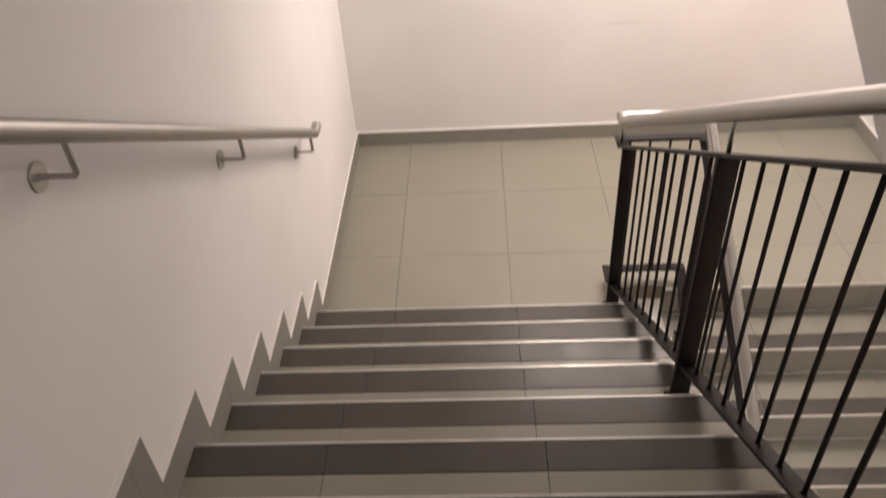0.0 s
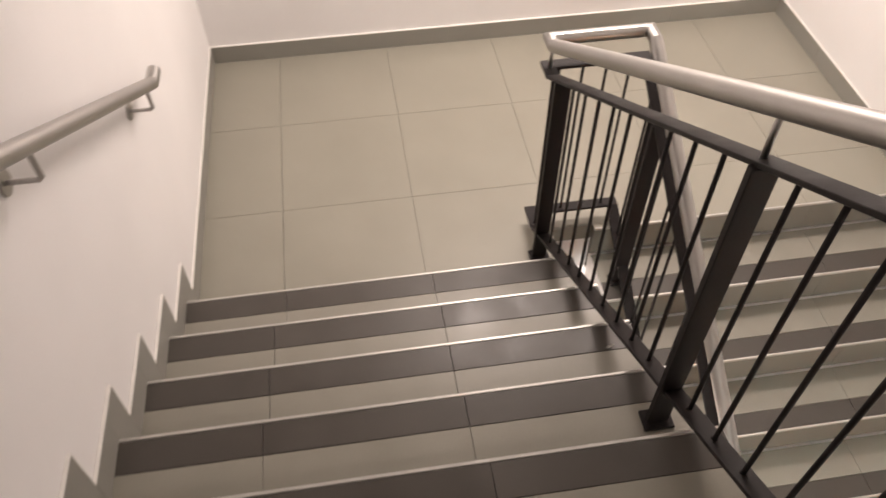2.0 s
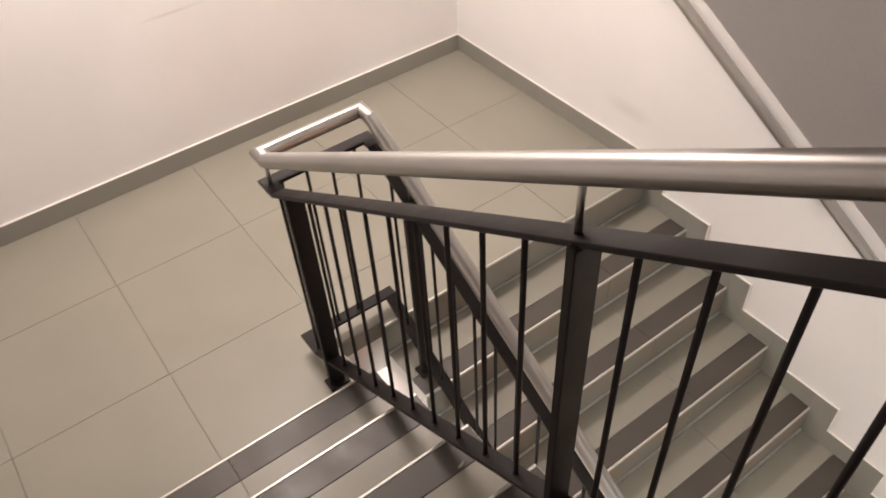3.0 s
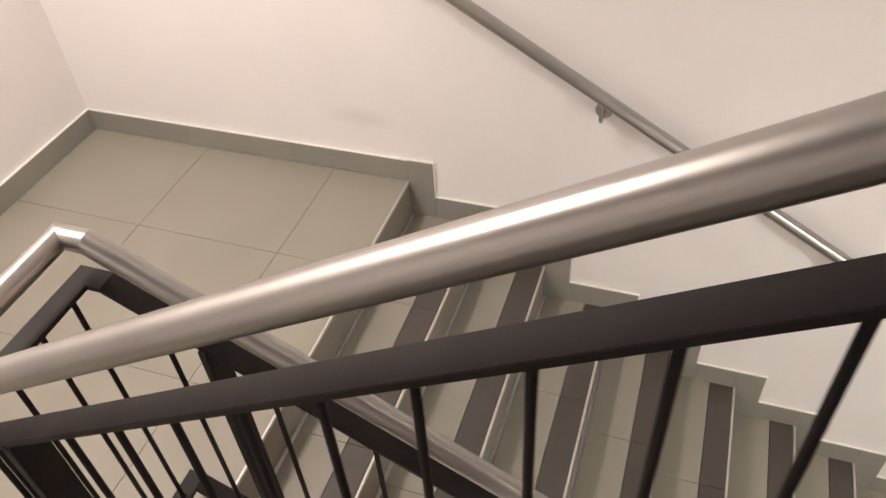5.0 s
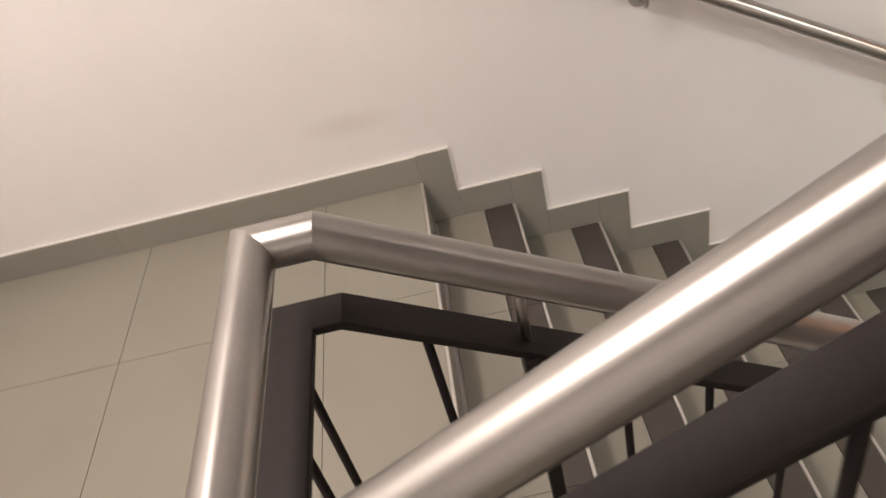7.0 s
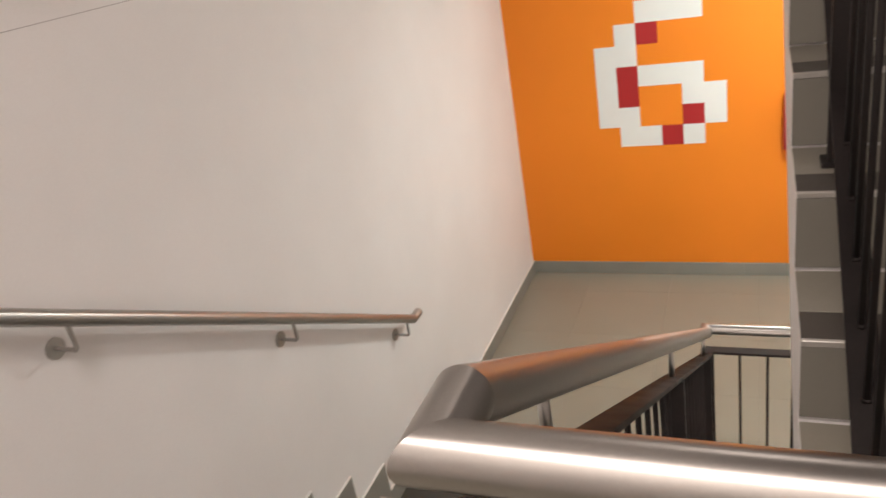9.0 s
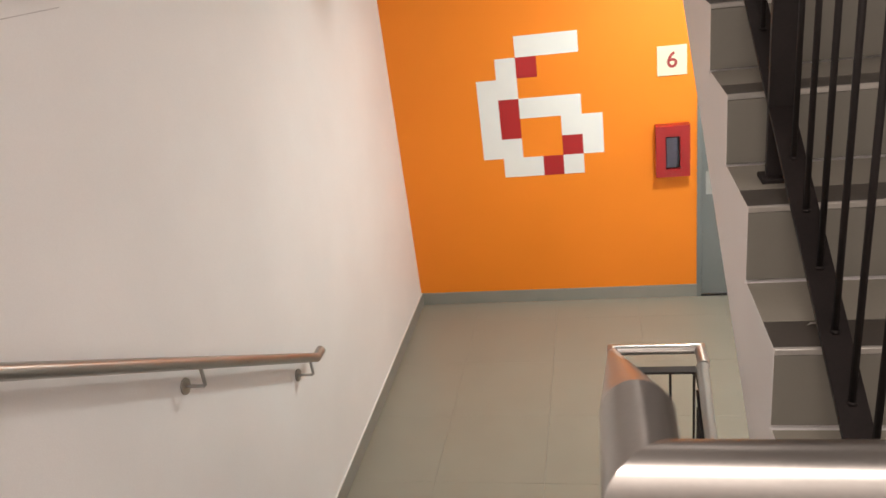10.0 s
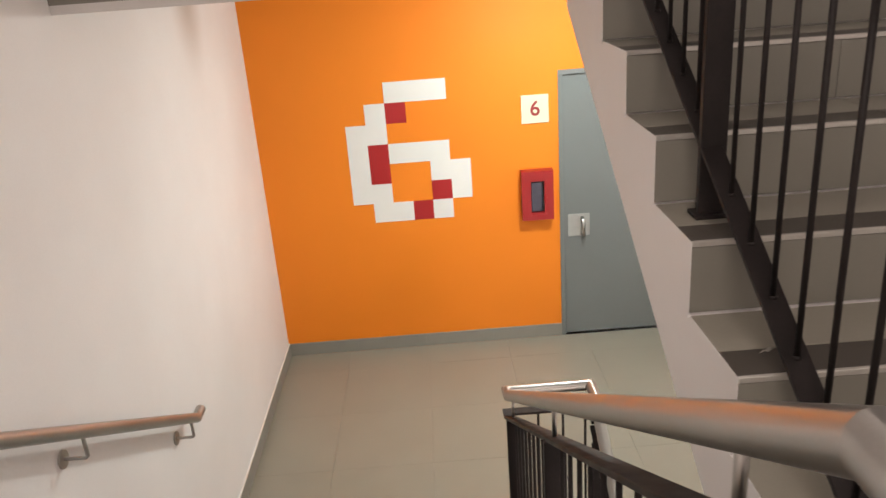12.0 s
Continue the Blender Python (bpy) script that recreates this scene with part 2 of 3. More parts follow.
def flight_body(east, dz, label):
    """The concrete body of a flight: saw-tooth top set back for the tiles, sloping soffit."""
    bm = bmesh.new()
    x0, x1 = (XE, W) if east else (0, XW)
    if east:
        low = lambda y: dz + (y - YB) * SLOPE - 0.45
        steps = [(YB - k * G + TT, YB - (k - 1) * G + TT, dz - k * R - TT) for k in range(1, 9)]
    else:
        low = lambda y: dz + R - y * SLOPE - 0.45
        steps = [(-k * G - TT, -(k - 1) * G - TT, dz + k * R - TT) for k in range(1, 9)]
        steps.append((-TT, 0.0, dz - TT))
    for y0, y1, z in steps:
        corner = {(x, y, t): bm.verts.new((x, y, z if t else low(y))) for x in (x0, x1) for y in (y0, y1) for t in (0, 1)}
        quad = lambda *c: bm.faces.new([corner[k] for k in c])
        quad((x0, y0, 1), (x0, y1, 1), (x1, y1, 1), (x1, y0, 1))
        quad((x0, y0, 0), (x1, y0, 0), (x1, y1, 0), (x0, y1, 0))
        for x in (x0, x1):
            quad((x, y0, 0), (x, y1, 0), (x, y1, 1), (x, y0, 1))
        for y in (y0, y1):
            quad((x0, y, 0), (x1, y, 0), (x1, y, 1), (x0, y, 1))
    bmesh.ops.remove_doubles(bm, verts=bm.verts, dist=1e-5)
    bmesh.ops.recalc_face_normals(bm, faces=bm.faces)
    return tagged(part("staircase", bm, PLASTER), label, "staircase", "stair flights")


def soffit(flight, east, dz):
    """The sloping plaster skin under a flight."""
    x0, x1 = (XE, W) if east else (0, XW)
    low = (lambda y: dz + (y - YB) * SLOPE - 0.45) if east else (lambda y: dz + R - y * SLOPE - 0.45)
    ya, yb = (YB - 8 * G + TT, YB + TT) if east else (-8 * G - TT, 0.0)
    part("soffit", prism(bmesh.new(), [(ya, low(ya)), (yb, low(yb)), (yb, low(yb) - 0.006), (ya, low(ya) - 0.006)], x0, x1), PLASTER, flight)


flight_a = flight_body(False, 0, "white plastered stair flight with beige and dark tiled steps")
flight_b = flight_body(True, 0, "white plastered stair flight with dark edged tiled steps")
flight_c = flight_body(False, -STOREY, "stair flight leading down past the storey landing")
flight_d = flight_body(True, STOREY, "plastered stair flight overhead with bare grey soffit")
flight_e = flight_body(False, STOREY, "plastered stair flight overhead with bare grey soffit")
soffit(flight_d, True, STOREY)
soffit(flight_e, False, STOREY)
# a thin level grey strip on the face of the east wall
structure("wall_line", boxed(W - 0.0006, W, -1.3, -0.35, 1.2125, 1.2145), GREY_LINE, "thin level grey line on the plaster of the stairwell wall", "crack")


# ---- railings ----
def bead(x, y, z):
    """A lumpy ring of weld round the foot of a baluster."""
    bm = bmesh.new()
    rings = [[bm.verts.new((x + r * math.cos(a) * (1 + 0.12 * math.sin(3 * a + 40 * y)), y + r * math.sin(a) * (1 + 0.1 * math.cos(2 * a + 30 * y)), z + h)) for a in [i * math.pi / 4 for i in range(8)]]
             for r, h in ((0.0095, -0.003), (0.0085, 0.001), (0.0062, 0.003))]
    for p, q in zip(rings, rings[1:]):
        for i in range(8):
            bm.faces.new((p[i], p[(i + 1) % 8], q[(i + 1) % 8], q[i])).smooth = True
    bm.faces.new(rings[0][::-1])
    bm.faces.new(rings[-1])
    return bm


def railing(name, hand, top, bottom, posts, balusters, stubs, label):
    ob = thing(name, label, "railing", "stair railings")
    part("handrail", sweep(bmesh.new(), hand, round_outline(0.025, 32)), BRUSHED, ob, "brushed stainless steel tube handrail")
    part("top_bar", sweep(bmesh.new(), top, flat_outline(0.05, 0.012), False), IRON, ob)
    part("bottom_bar", sweep(bmesh.new(), bottom, flat_outline(0.05, 0.012), False), IRON, ob)
    for x, y, z0, z1 in posts:
        post = part("post", boxed(x - 0.03, x + 0.03, y - 0.01, y + 0.01, z0 + 0.01, z1 - 0.004, bevel=0.002), IRON, ob)
        part("base_plate", boxed(x - 0.042, x + 0.042, y - 0.031, y + 0.031, z0, z0 + 0.011, bevel=0.002), IRON, post)
    for x, y, z0, z1 in balusters:
        bar = part("baluster", rod(bmesh.new(), (x, y, z0), (x, y, z1), 0.006, 8), IRON, ob)
        part("weld_bead", bead(x, y, z0 + 0.007), IRON, bar)
    for x, y, z0, z1 in stubs:
        part("support_stub", rod(bmesh.new(), (x, y, z0), (x, y, z1), 0.007, 10), STEEL, ob)
    return ob


BP = 0.1149
CROSS = 0.346                 # where the bars turn across the stair well


def west_railing(dz, label):
    """Railing of a west flight, from its head to the half landing."""
    h = lambda y: dz + 1.17 - SLOPE * y
    t = lambda y: dz + 1.041 - SLOPE * y
    b = lambda y: dz + 0.24 - SLOPE * y
    hz, tz, bz = dz + 0.985, dz + 0.874, dz + 0.088
    yh, yt, yb = (1.17 - 0.985) / SLOPE, (1.041 - 0.874) / SLOPE, (0.24 - 0.088) / SLOPE
    head = -2.21
    hand = [(RA, head, h(head)), (RA, yh, hz), (RA, 0.352, hz), ((RA + RB) / 2, 0.352, hz)]
    top = [(RA, head, t(head)), (RA, yt, tz), (RA, CROSS, tz), ((RA + RB) / 2, CROSS, tz)]
    bottom = [(RA, head, b(head)), (RA, yb, bz), (RA, CROSS, bz), ((RA + RB) / 2, CROSS, bz)]
    posts = [(RA, 0.155, dz, t(0.155)), (RA - 0.005, -1.015, dz + 4 * R, t(-1.015)), (RA, -2.143, dz + 8 * R, t(-2.143))]
    bal = [(RA, y, b(y), t(y)) for y in [0.155 - BP * i for i in range(21)] if min(abs(y - p[1]) for p in posts) > 0.05]
    bal += [(RA, 0.155 + BP, bz, t(0.155 + BP)), (1.522, CROSS, bz, tz), (1.614, CROSS, bz, tz)]
    stubs = [(RA, y, t(y), h(y)) for y in (-0.994, -2.143)] + [(RA, 0.325, tz, hz)]
    return railing("stair_railing", hand, top, bottom, posts, bal, stubs, label)


def east_railing(dz, label):
    """Railing of an east flight, from the half landing down to the storey landing."""
    h = lambda y: dz + 0.813 + SLOPE * y
    t = lambda y: dz + 0.7 + SLOPE * y
    b = lambda y: dz - 0.107 + SLOPE * y
    yh, yt, yb = (0.985 - 0.813) / SLOPE, (0.874 - 0.7) / SLOPE, (0.088 + 0.107) / SLOPE
    xm, end = (RA + RB) / 2, -2.36
    zh, zt, zb = h(end + 0.04), t(end + 0.04), dz + Z6 + 0.07
    hand = [(xm, 0.352, dz + 0.985), (RB, 0.352, dz + 0.985), (RB, yh, dz + 0.985), (RB, end + 0.04, zh), (RB, end, zh), (RA - 0.01, end, zh), (RA - 0.01, end + 0.14, zh)]
    top = [(xm, CROSS, dz + 0.874), (RB, CROSS, dz + 0.874), (RB, yt, dz + 0.874), (RB, end + 0.04, zt), (RB, end, zt), (RA - 0.01, end, zt), (RA - 0.01, end + 0.14, zt)]
    ye = (zb - dz + 0.107) / SLOPE
    bottom = [(xm, CROSS, dz + 0.088), (RB, CROSS, dz + 0.088), (RB, yb, dz + 0.088), (RB, ye, zb), (RB, end, zb), (RA - 0.01, end, zb), (RA - 0.01, end + 0.14, zb)]
    posts = [(RB, 0.095, dz - R, t(0.095)), (RB, -1.02, dz - 5 * R, t(-1.02)), (RB, -2.135, dz + Z6, t(-2.135))]
    bal = [(RB, y, b(y), t(y)) for y in [0.095 - 0.1115 * i for i in range(22)] if min(abs(y - p[1]) for p in posts) > 0.05]
    bal += [(RB, 0.21, b(0.21), t(0.21))] + [(x, CROSS, dz + 0.088, dz + 0.874) for x in (1.798, 1.706)]
    bal += [(RB - (RB - RA) * f, end, zb, zt) for f in (0.06, 0.37, 0.68, 0.96)]
    stubs = [(RB, y, t(y), h(y)) for y in (0.095, -1.02, -2.135)]
    return railing("stair_railing", hand, top, bottom, posts, bal, stubs, label)


west_railing(0, "dark iron stair railing with stainless handrail above thin balusters")
east_railing(0, "dark iron stair railing descending to the storey landing")
west_railing(-STOREY, "dark iron stair railing of the flight below")


def wall_rail(x, wall, line, y_lo, y_hi, flat, brackets, label):
    """A tube on wall brackets; at its foot it ends in a short level piece."""
    ob = thing("wall_handrail", label, "handrail", "wall handrails")
    d = 1 if flat > 0 else -1
    pts = [(x, y_hi, line(y_hi)), (x, y_lo, line(y_lo)), (x, y_lo + flat, line(y_lo))]
    part("tube", sweep(bmesh.new(), pts, round_outline(0.0225, 28)), BRUSHED, ob)
    s = 1 if x > wall else -1
    for y in brackets:
        z = line(y)
        bm = sweep(bmesh.new(), [(wall, y, z - 0.095), (x - s * 0.008, y, z - 0.095), (x, y, z - 0.087), (x, y, z - 0.02)], round_outline(0.0065, 10))
        br = part("bracket", bm, STEEL, ob)
        part("rosette", rod(bmesh.new(), (wall, y, z - 0.095), (wall + s * 0.006, y, z - 0.095), 0.03, 20), STEEL, br)
    return ob


wall_rail(0.08, 0.0, lambda y: 1.172 - SLOPE * y, 0.315, -2.75, 0.07, (-2.43, -1.54, -0.654, 0.228), "brushed steel tube handrail on white stairwell wall")
wall_rail(W - 0.08, W, lambda y: 0.828 + SLOPE * y, -2.29, 0.62, -0.07, (0.4, -0.473, -1.348, -2.215), "brushed steel tube handrail descending towards the orange wall")

# ---- door, number, sign and box at the orange wall ----
door = tagged(new("door_1"), "grey painted closed metal door in a grey frame", "door", kind="structure")
bm = bmesh.new()
box(bm, DX1 - 0.03, DX1 + 0.002, Y_SOUTH - 0.15, Y_SOUTH + 0.012, Z6, DTOP + 0.002)
box(bm, DX0 - 0.002, DX0 + 0.03, Y_SOUTH - 0.15, Y_SOUTH + 0.012, Z6, DTOP + 0.002)
box(bm, DX0 + 0.03, DX1 - 0.03, Y_SOUTH - 0.15, Y_SOUTH + 0.012, DTOP - 0.03, DTOP + 0.002)
part("door_frame", bm, DOOR_GREY, door)
leaf = part("door_leaf", boxed(DX0 + 0.034, DX1 - 0.034, Y_SOUTH - 0.06, Y_SOUTH - 0.012, Z6 + 0.006, DTOP - 0.034, bevel=0.002), DOOR_GREY, door)
part("lock_plate", boxed(0.975, 1.135, Y_SOUTH - 0.012, Y_SOUTH - 0.009, -0.724, -0.551, bevel=0.001), PLATE, leaf, "satin metal lock plate")
part("pull_handle", sweep(bmesh.new(), [(1.03, Y_SOUTH - 0.01, -0.579), (1.03, Y_SOUTH + 0.04, -0.584), (1.03, Y_SOUTH + 0.04, -0.704), (1.03, Y_SOUTH - 0.01, -0.709)], flat_outline(0.026, 0.012, 0.003)), STEEL, leaf, "chrome pull handle")

number = thing("painted_number", "large pixel style digit six in white and red squares", "wall number")
CELL, NX, NZ = 0.144, 2.694, 0.511
ROWS = ["..www.", ".wr...", "ww....", "wrwww.", "wr..ww", "ww..rw", ".wwrw."]
for j, row in enumerate(ROWS):
    for i, c in enumerate(row):
        if c != ".":
            x1, z1 = NX - i * CELL, NZ - j * CELL
            part("square", boxed(x1 - CELL, x1, Y_SOUTH, Y_SOUTH + (0.003 if c == "w" else 0.0034), z1 - CELL, z1), WHITE if c == "w" else RED, number, "" if c == "w" else "red square")


def text_mesh(body, size, depth):
    cu = bpy.data.curves.new("digit", "FONT")
    cu.body, cu.size, cu.extrude, cu.align_x, cu.align_y = body, size, depth, "CENTER", "CENTER"
    cu.offset = size * 0.014
    ob = bpy.data.objects.new("digit", cu)
    scene.collection.objects.link(ob)
    me = bpy.data.meshes.new_from_object(ob.evaluated_get(bpy.context.evaluated_depsgraph_get()))
    bpy.data.objects.remove(ob)
    return me


sign = thing("floor_sign", "cream square floor number sign with red six", "sign", at=(1.361, Y_SOUTH, 0.25))
part("panel", boxed(-0.096, 0.096, 0, 0.011, -0.099, 0.099, bevel=0.001), SIGN, sign)
me = text_mesh("6", 0.148, 0.0006)
me.materials.append(DIGIT)
digit = new("digit", me)
digit.parent, digit.matrix_basis = sign, pose(0, 0.0118, 0, 90, 0, 180)
digit["label"] = "dark red digit six"

alarm = thing("alarm_box", "red metal emergency call box with a dark recessed front", "alarm box", at=(1.365, Y_SOUTH, -0.365))
bm = bmesh.new()
for a in ((-0.114, -0.062, -0.183, 0.183), (0.062, 0.114, -0.183, 0.183), (-0.062, 0.062, 0.12, 0.183), (-0.062, 0.062, -0.183, -0.144)):
    box(bm, a[0], a[1], 0, 0.075, a[2], a[3])
part("case", bm, RED_BOX, alarm)
bm = bmesh.new()
for a in ((-0.062, -0.048, -0.144, 0.12), (0.048, 0.062, -0.144, 0.12), (-0.048, 0.048, 0.106, 0.12), (-0.048, 0.048, -0.144, -0.13)):
    box(bm, a[0], a[1], 0.002, 0.071, a[2], a[3])
part("inner_frame", bm, RED_BOX, alarm)
part("back", boxed(-0.048, 0.048, 0.002, 0.03, -0.13, 0.106), BLACK, alarm)
part("call_unit", boxed(-0.034, 0.046, 0.03, 0.058, -0.125, 0.101, bevel=0.006), GLASS, alarm, "grey blue call unit behind the opening")
part("break_lever", rod(bmesh.new(), (-0.03, 0.062, -0.112), (-0.042, 0.066, -0.042), 0.005), BLACK, alarm)


bm = bmesh.new()
ring = [bm.verts.new((0.014 * (1 + 0.35 * math.sin(5 * a + 1)) * math.cos(a), 0.0045 * (1 + 0.3 * math.cos(3 * a)) * math.sin(a), 0.001 + 0.004 * abs(math.sin(2 * a)))) for a in [i * math.pi / 6 for i in range(12)]]
mid = bm.verts.new((0, 0, 0.002))
for a, b in zip(ring, ring[1:] + ring[:1]):
    bm.faces.new((mid, a, b))
low = bmesh.ops.extrude_face_region(bm, geom=bm.faces[:])["geom"]
for v in [g for g in low if isinstance(g, bmesh.types.BMVert)]:
    v.co.z -= 0.001
bmesh.ops.recalc_face_normals(bm, faces=bm.faces)
scrap = tagged(part("paper_scrap", bm, PAPER), "small torn white paper scrap lying on a step", "litter")
scrap.matrix_world = pose(1.475, -0.66, 3 * R, 0, 0, 20)


# ---- skirting ----
ST, SH, SD = 0.012, 0.105, 0.106
skirting = tagged(new("baseboard"), "grey ceramic tile skirting along walls and steps", "skirting", kind="structure")


SEAL = material("white_sealant", (0.8, 0.78, 0.74), 0.5, spread=0.05, scale=20)


def skirt_piece(x0, x1, y0, y1, z0, z1, seal=True):
    if seal:
        part("sealant", boxed(x0 + 0.0015, x1 - 0.0015, y0, y1, z1, z1 + 0.004), SEAL, skirting)
    part("tile", boxed(x0, x1, y0 + 0.0004, y1 - 0.0004, z0, z1, bevel=0.0008), SKIRT, skirting)


def skirt_run(axis, fixed, a, b, z, seal=True):
    """Skirting tiles along a wall, from a to b."""
    n = max(1, round(abs(b - a) / 0.6))
    for i in range(n):
        p, q = a + (b - a) * i / n, a + (b - a) * (i + 1) / n
        if axis == "y":
            skirt_piece(fixed[0], fixed[1], min(p, q), max(p, q), z, z + SH - 0.004)
        else:
            skirt_piece(min(p, q), max(p, q), fixed[0], fixed[1], z, z + SH - 0.004, seal)


def stair_skirt(east, dz):
    for k in range(1, 10):
        if east:
            y = YB - (k - 1) * G
            zt = dz - (k - 1) * R
            skirt_piece(W - ST, W, y - SD, y, zt - R, zt + SH)
            part("sealant", boxed(W - ST + 0.0015, W, y - SD - 0.004, y - SD, zt - R + SH + 0.004, zt + SH + 0.004), SEAL, skirting)
            if k < 9:
                skirt_piece(W - ST, W, y - G, y - SD, zt - R, zt - R + SH)
        else:
            y = -(k - 1) * G
            zt = dz + k * R
            up, out = (SH + 0.02, SD - 0.018) if k >= 7 else (SH, SD)
            below = SH + 0.02 if k >= 8 else SH
            skirt_piece(0, ST, y, y + out, zt - R, zt + up)
            part("sealant", boxed(0, ST - 0.0015, y + out, y + out + 0.004, zt - R + below + 0.004, zt + up + 0.004), SEAL, skirting)
            if k < 9:
                skirt_piece(0, ST, y - G + (SD - 0.018 if k >= 6 else SD), y, zt, zt + (SH + 0.02 if k >= 7 else SH))


stair_skirt(False, 0)
stair_skirt(True, 0)
skirt_run("y", (0, ST), SD, D, 0)
skirt_run("x", (D - ST, D), ST, W - ST, 0)
skirt_run("y", (W - ST, W), YB, D, 0)
skirt_run("y", (W - ST, W), Y_SOUTH, YB - 8 * G - SD, Z6)
skirt_run("x", (Y_SOUTH, Y_SOUTH + ST), DX1 + 0.002, W - ST, Z6, False)
skirt_run("y", (0, ST), Y_SOUTH, -8 * G, Z6)

# ---- tiles of steps and landings ----
GAP = 0.002
STEP_GAP = 0.0012
LIP = 0.0006


def step_tiles(body, east, dz, joints, k):
    """Light tread, dark edge strip, pale nosing and riser tiles of one step."""
    x_lo, x_hi = (XE + LIP, W - 0.001) if east else (0.001, XW - LIP)
    s = 1 if east else -1                 # towards the back of the tread
    if east:
        nose = YB - k * G
        z = dz - k * R
    else:
        nose = -(k - 1) * G
        z = dz + k * R
    back = nose + s * (G - TT)
    cuts = [x_lo, *joints, x_hi]
    for a, b in zip(cuts, cuts[1:]):
        a, b = a + (STEP_GAP / 2 if a != x_lo else 0), b - (STEP_GAP / 2 if b != x_hi else 0)
        y0, y1 = nose + s * 0.106, back
        part("tread_tile", boxed(a, b, min(y0, y1), max(y0, y1), z - TT, z, bevel=0.001), TREAD, body)
        y0, y1 = nose + s * 0.009, nose + s * 0.104
        part("edge_tile", boxed(a, b, min(y0, y1), max(y0, y1), z - TT, z, bevel=0.001), DARK, body)
    y0, y1 = nose - s * 0.002, nose + s * 0.0075
    part("nosing", boxed(x_lo, x_hi, min(y0, y1), max(y0, y1), z - TT, z + 0.001, bevel=0.0015), NOSING, body)


def plaster_edge(body, east, dz, n=8):
    """Thin plaster lip that closes the open side of the steps flush with the tiles."""
    x0, x1 = (XE, XE + LIP) if east else (XW - LIP, XW)
    s = 1 if east else -1
    bm = bmesh.new()
    for k in range(1, n + 1):
        nose, z = (YB - k * G, dz - k * R) if east else (-(k - 1) * G, dz + k * R)
        foot = z - R
        y0, y1 = nose, nose + s * G
        box(bm, x0, x1, min(y0, y1), max(y0, y1), z - TT, z - 0.0006)
        box(bm, x0, x1, min(nose, nose + s * TT), max(nose, nose + s * TT), foot - 0.0006, z - TT)
    part("plaster_edge", bm, PLASTER, body)


def riser_tiles(body, east, y, z, joints):
    x_lo, x_hi = (XE + LIP, W - 0.001) if east else (0.001, XW - LIP)
    cuts = [x_lo, *joints, x_hi]
    s = 1 if east else -1
    for a, b in zip(cuts, cuts[1:]):
        a, b = a + (STEP_GAP / 2 if a != x_lo else 0), b - (STEP_GAP / 2 if b != x_hi else 0)
        y0, y1 = y, y + s * TT
        part("riser_tile", boxed(a, b, min(y0, y1), max(y0, y1), z - R + 0.001, z - TT - 0.001, bevel=0.001), RISER, body)


for k in range(1, 10):
    ja = (0.388 + 0.012 * math.sin(k * 2.1), 0.972 + 0.012 * math.sin(k * 1.3))
    jb = (2.2 + 0.012 * math.sin(k * 1.7), 2.81 + 0.012 * math.sin(k * 2.4))
    if k < 9:
        step_tiles(flight_a, False, 0, ja, k)
        step_tiles(flight_b, True, 0, jb, k)
        step_tiles(flight_c, False, -STOREY, (), k)
    riser_tiles(flight_a, False, -(k - 1) * G, k * R, ja)
    riser_tiles(flight_b, True, YB - (k - 1) * G, -(k - 1) * R, jb)
    riser_tiles(flight_c, False, -(k - 1) * G, -STOREY + k * R, ())


plaster_edge(flight_a, False, 0)
plaster_edge(flight_b, True, 0)
plaster_edge(flight_c, False, -STOREY)


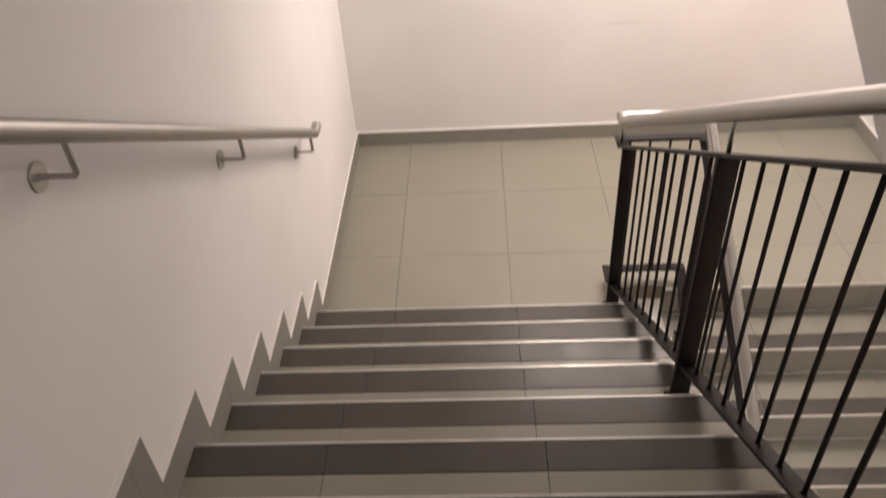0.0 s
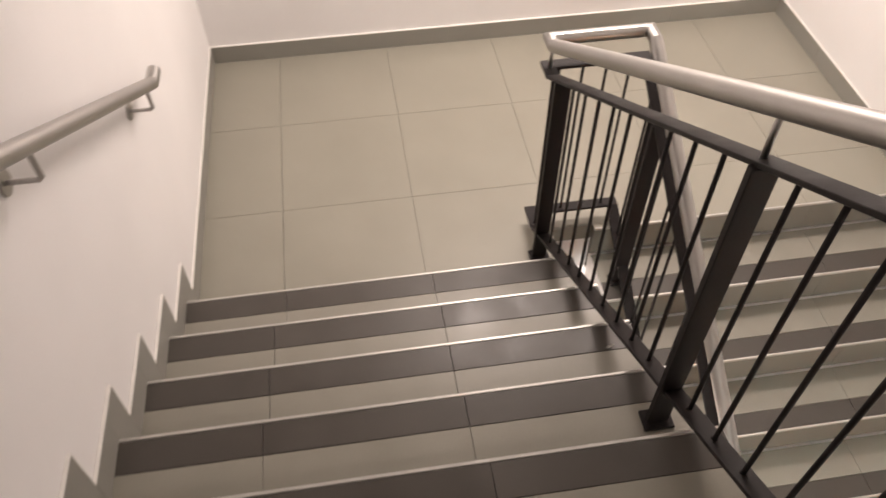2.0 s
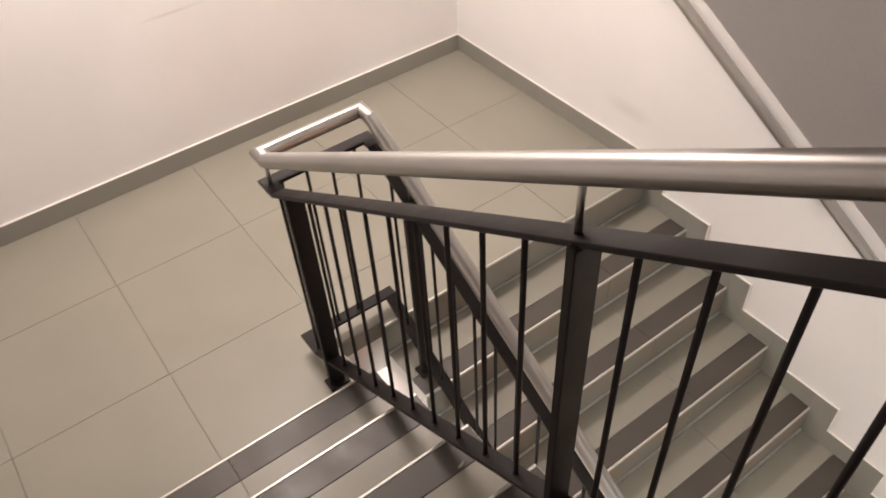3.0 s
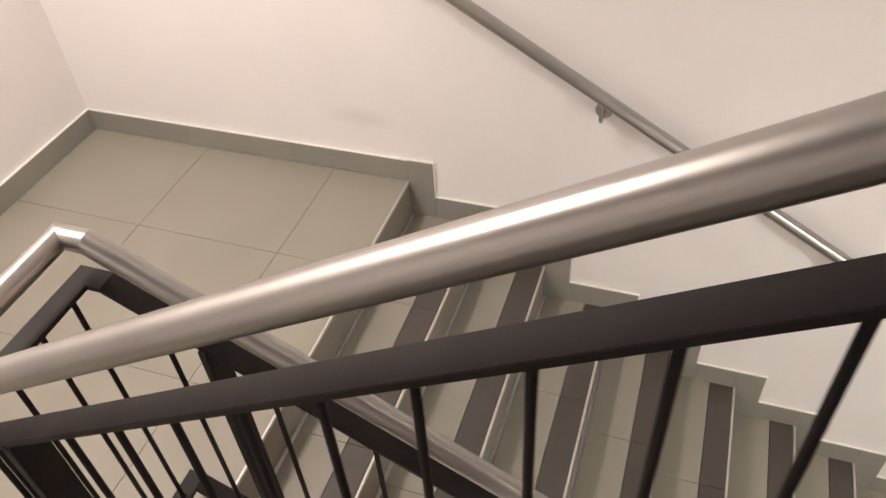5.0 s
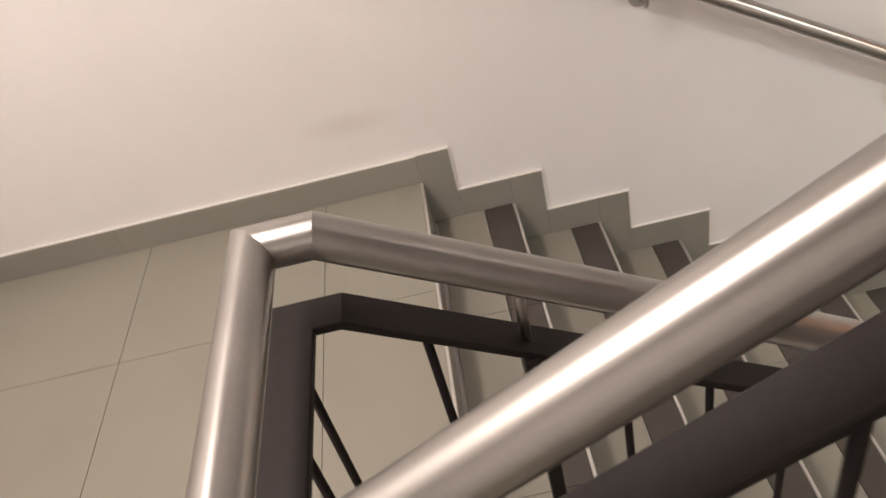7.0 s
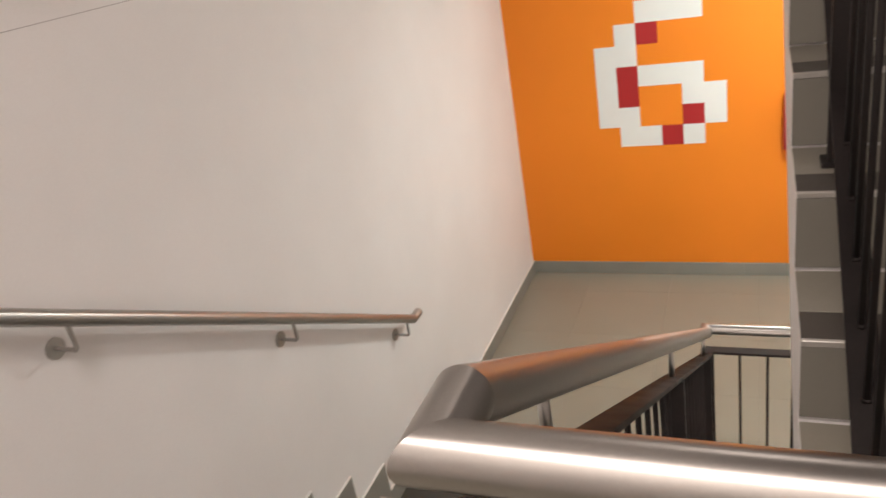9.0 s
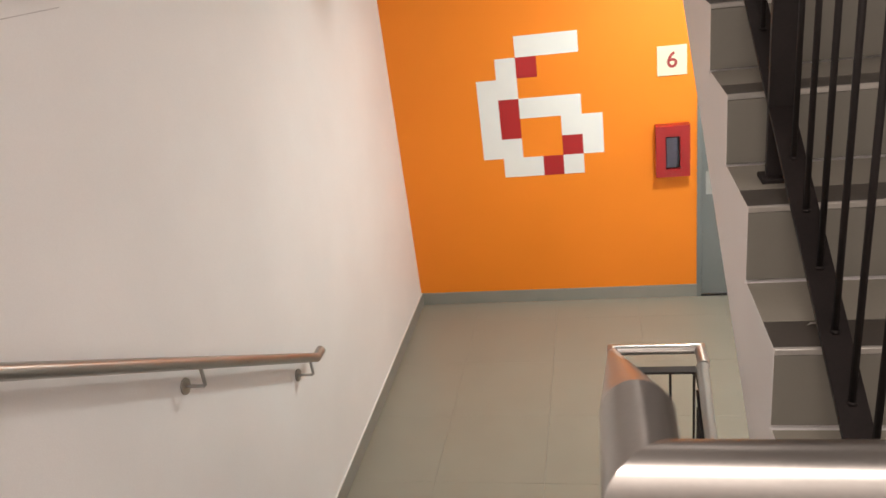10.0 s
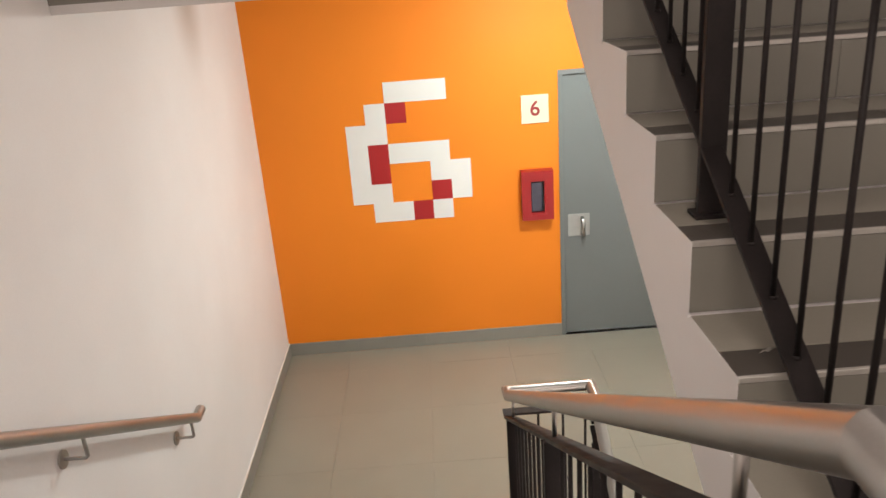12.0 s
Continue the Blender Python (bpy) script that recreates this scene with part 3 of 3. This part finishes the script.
def floor_tiles(body, z, x0, x1, y0, y1, ox, oy, size=0.605, gap=GAP):
    """Square tiles of a floor rectangle on a grid through (ox, oy)."""
    xs = [x0] + [ox + size * i for i in range(-12, 12) if x0 + 0.02 < ox + size * i < x1 - 0.02] + [x1]
    ys = [y0] + [oy + size * i for i in range(-12, 12) if y0 + 0.02 < oy + size * i < y1 - 0.02] + [y1]
    for a, b in zip(xs, xs[1:]):
        for c, d in zip(ys, ys[1:]):
            part("floor_tile", boxed(a + (gap / 2 if a != x0 else 0), b - (gap / 2 if b != x1 else 0), c + (gap / 2 if c != y0 else 0), d - (gap / 2 if d != y1 else 0), z - TT, z), TILE, body)


def edge_nosing(body, z, x0, x1, y, s):
    y0, y1 = y - s * 0.002, y + s * 0.0075
    part("nosing", boxed(x0, x1, min(y0, y1), max(y0, y1), z - TT, z + 0.001, bevel=0.0015), NOSING, body)


FY = 0.3095
part("edge_plaster", boxed(XW + 0.001, XE - 0.001, 0.3, 0.309, -0.3, -0.092), PLASTER, floor_half)
part("edge_tile", boxed(XW + 0.001, XE - 0.001, 0.298, 0.309, -0.09, -0.0005, bevel=0.001), RISER, floor_half)
floor_tiles(floor_half, 0, ST, W - ST, FY, D - ST, 0.368, 0.6)
floor_tiles(floor_half, 0, ST, XW, 0.002, FY, 0.368, 0.0)
floor_tiles(floor_half, 0, XE, W - ST, YB + 0.008, FY, 0.368, 0.0)
edge_nosing(floor_half, 0, XE, W - 0.001, YB, 1)
SY = -2.304
floor_tiles(floor_six, Z6, ST, W - ST, Y_SOUTH + ST, SY, 2.234, -3.178, gap=0.0013)
floor_tiles(floor_six, Z6, ST, XW, SY, -8 * G - 0.008, 2.234, -3.178, gap=0.0013)
floor_tiles(floor_six, Z6, XE, W - ST, SY, YB - 8 * G - TT, 2.234, -3.178, gap=0.0013)
edge_nosing(floor_six, Z6, 0.001, XW, -8 * G, -1)
floor_tiles(floor_seven, Z7, ST, W - ST, Y_SOUTH + ST, SY, 0.368, -3.178)
floor_tiles(floor_seven, Z7, ST, XW, SY, -8 * G - 0.008, 0.368, -3.178)
floor_tiles(floor_seven, Z7, XE, W - ST, SY, YB - 8 * G - TT, 0.368, -3.178)
edge_nosing(floor_seven, Z7, 0.001, XW, -8 * G, -1)
floor_tiles(floor_low, -STOREY, ST, W - ST, FY, D - ST, 0.368, 0.6)
floor_tiles(floor_low, -STOREY, ST, XW, 0.002, FY, 0.368, 0.0)
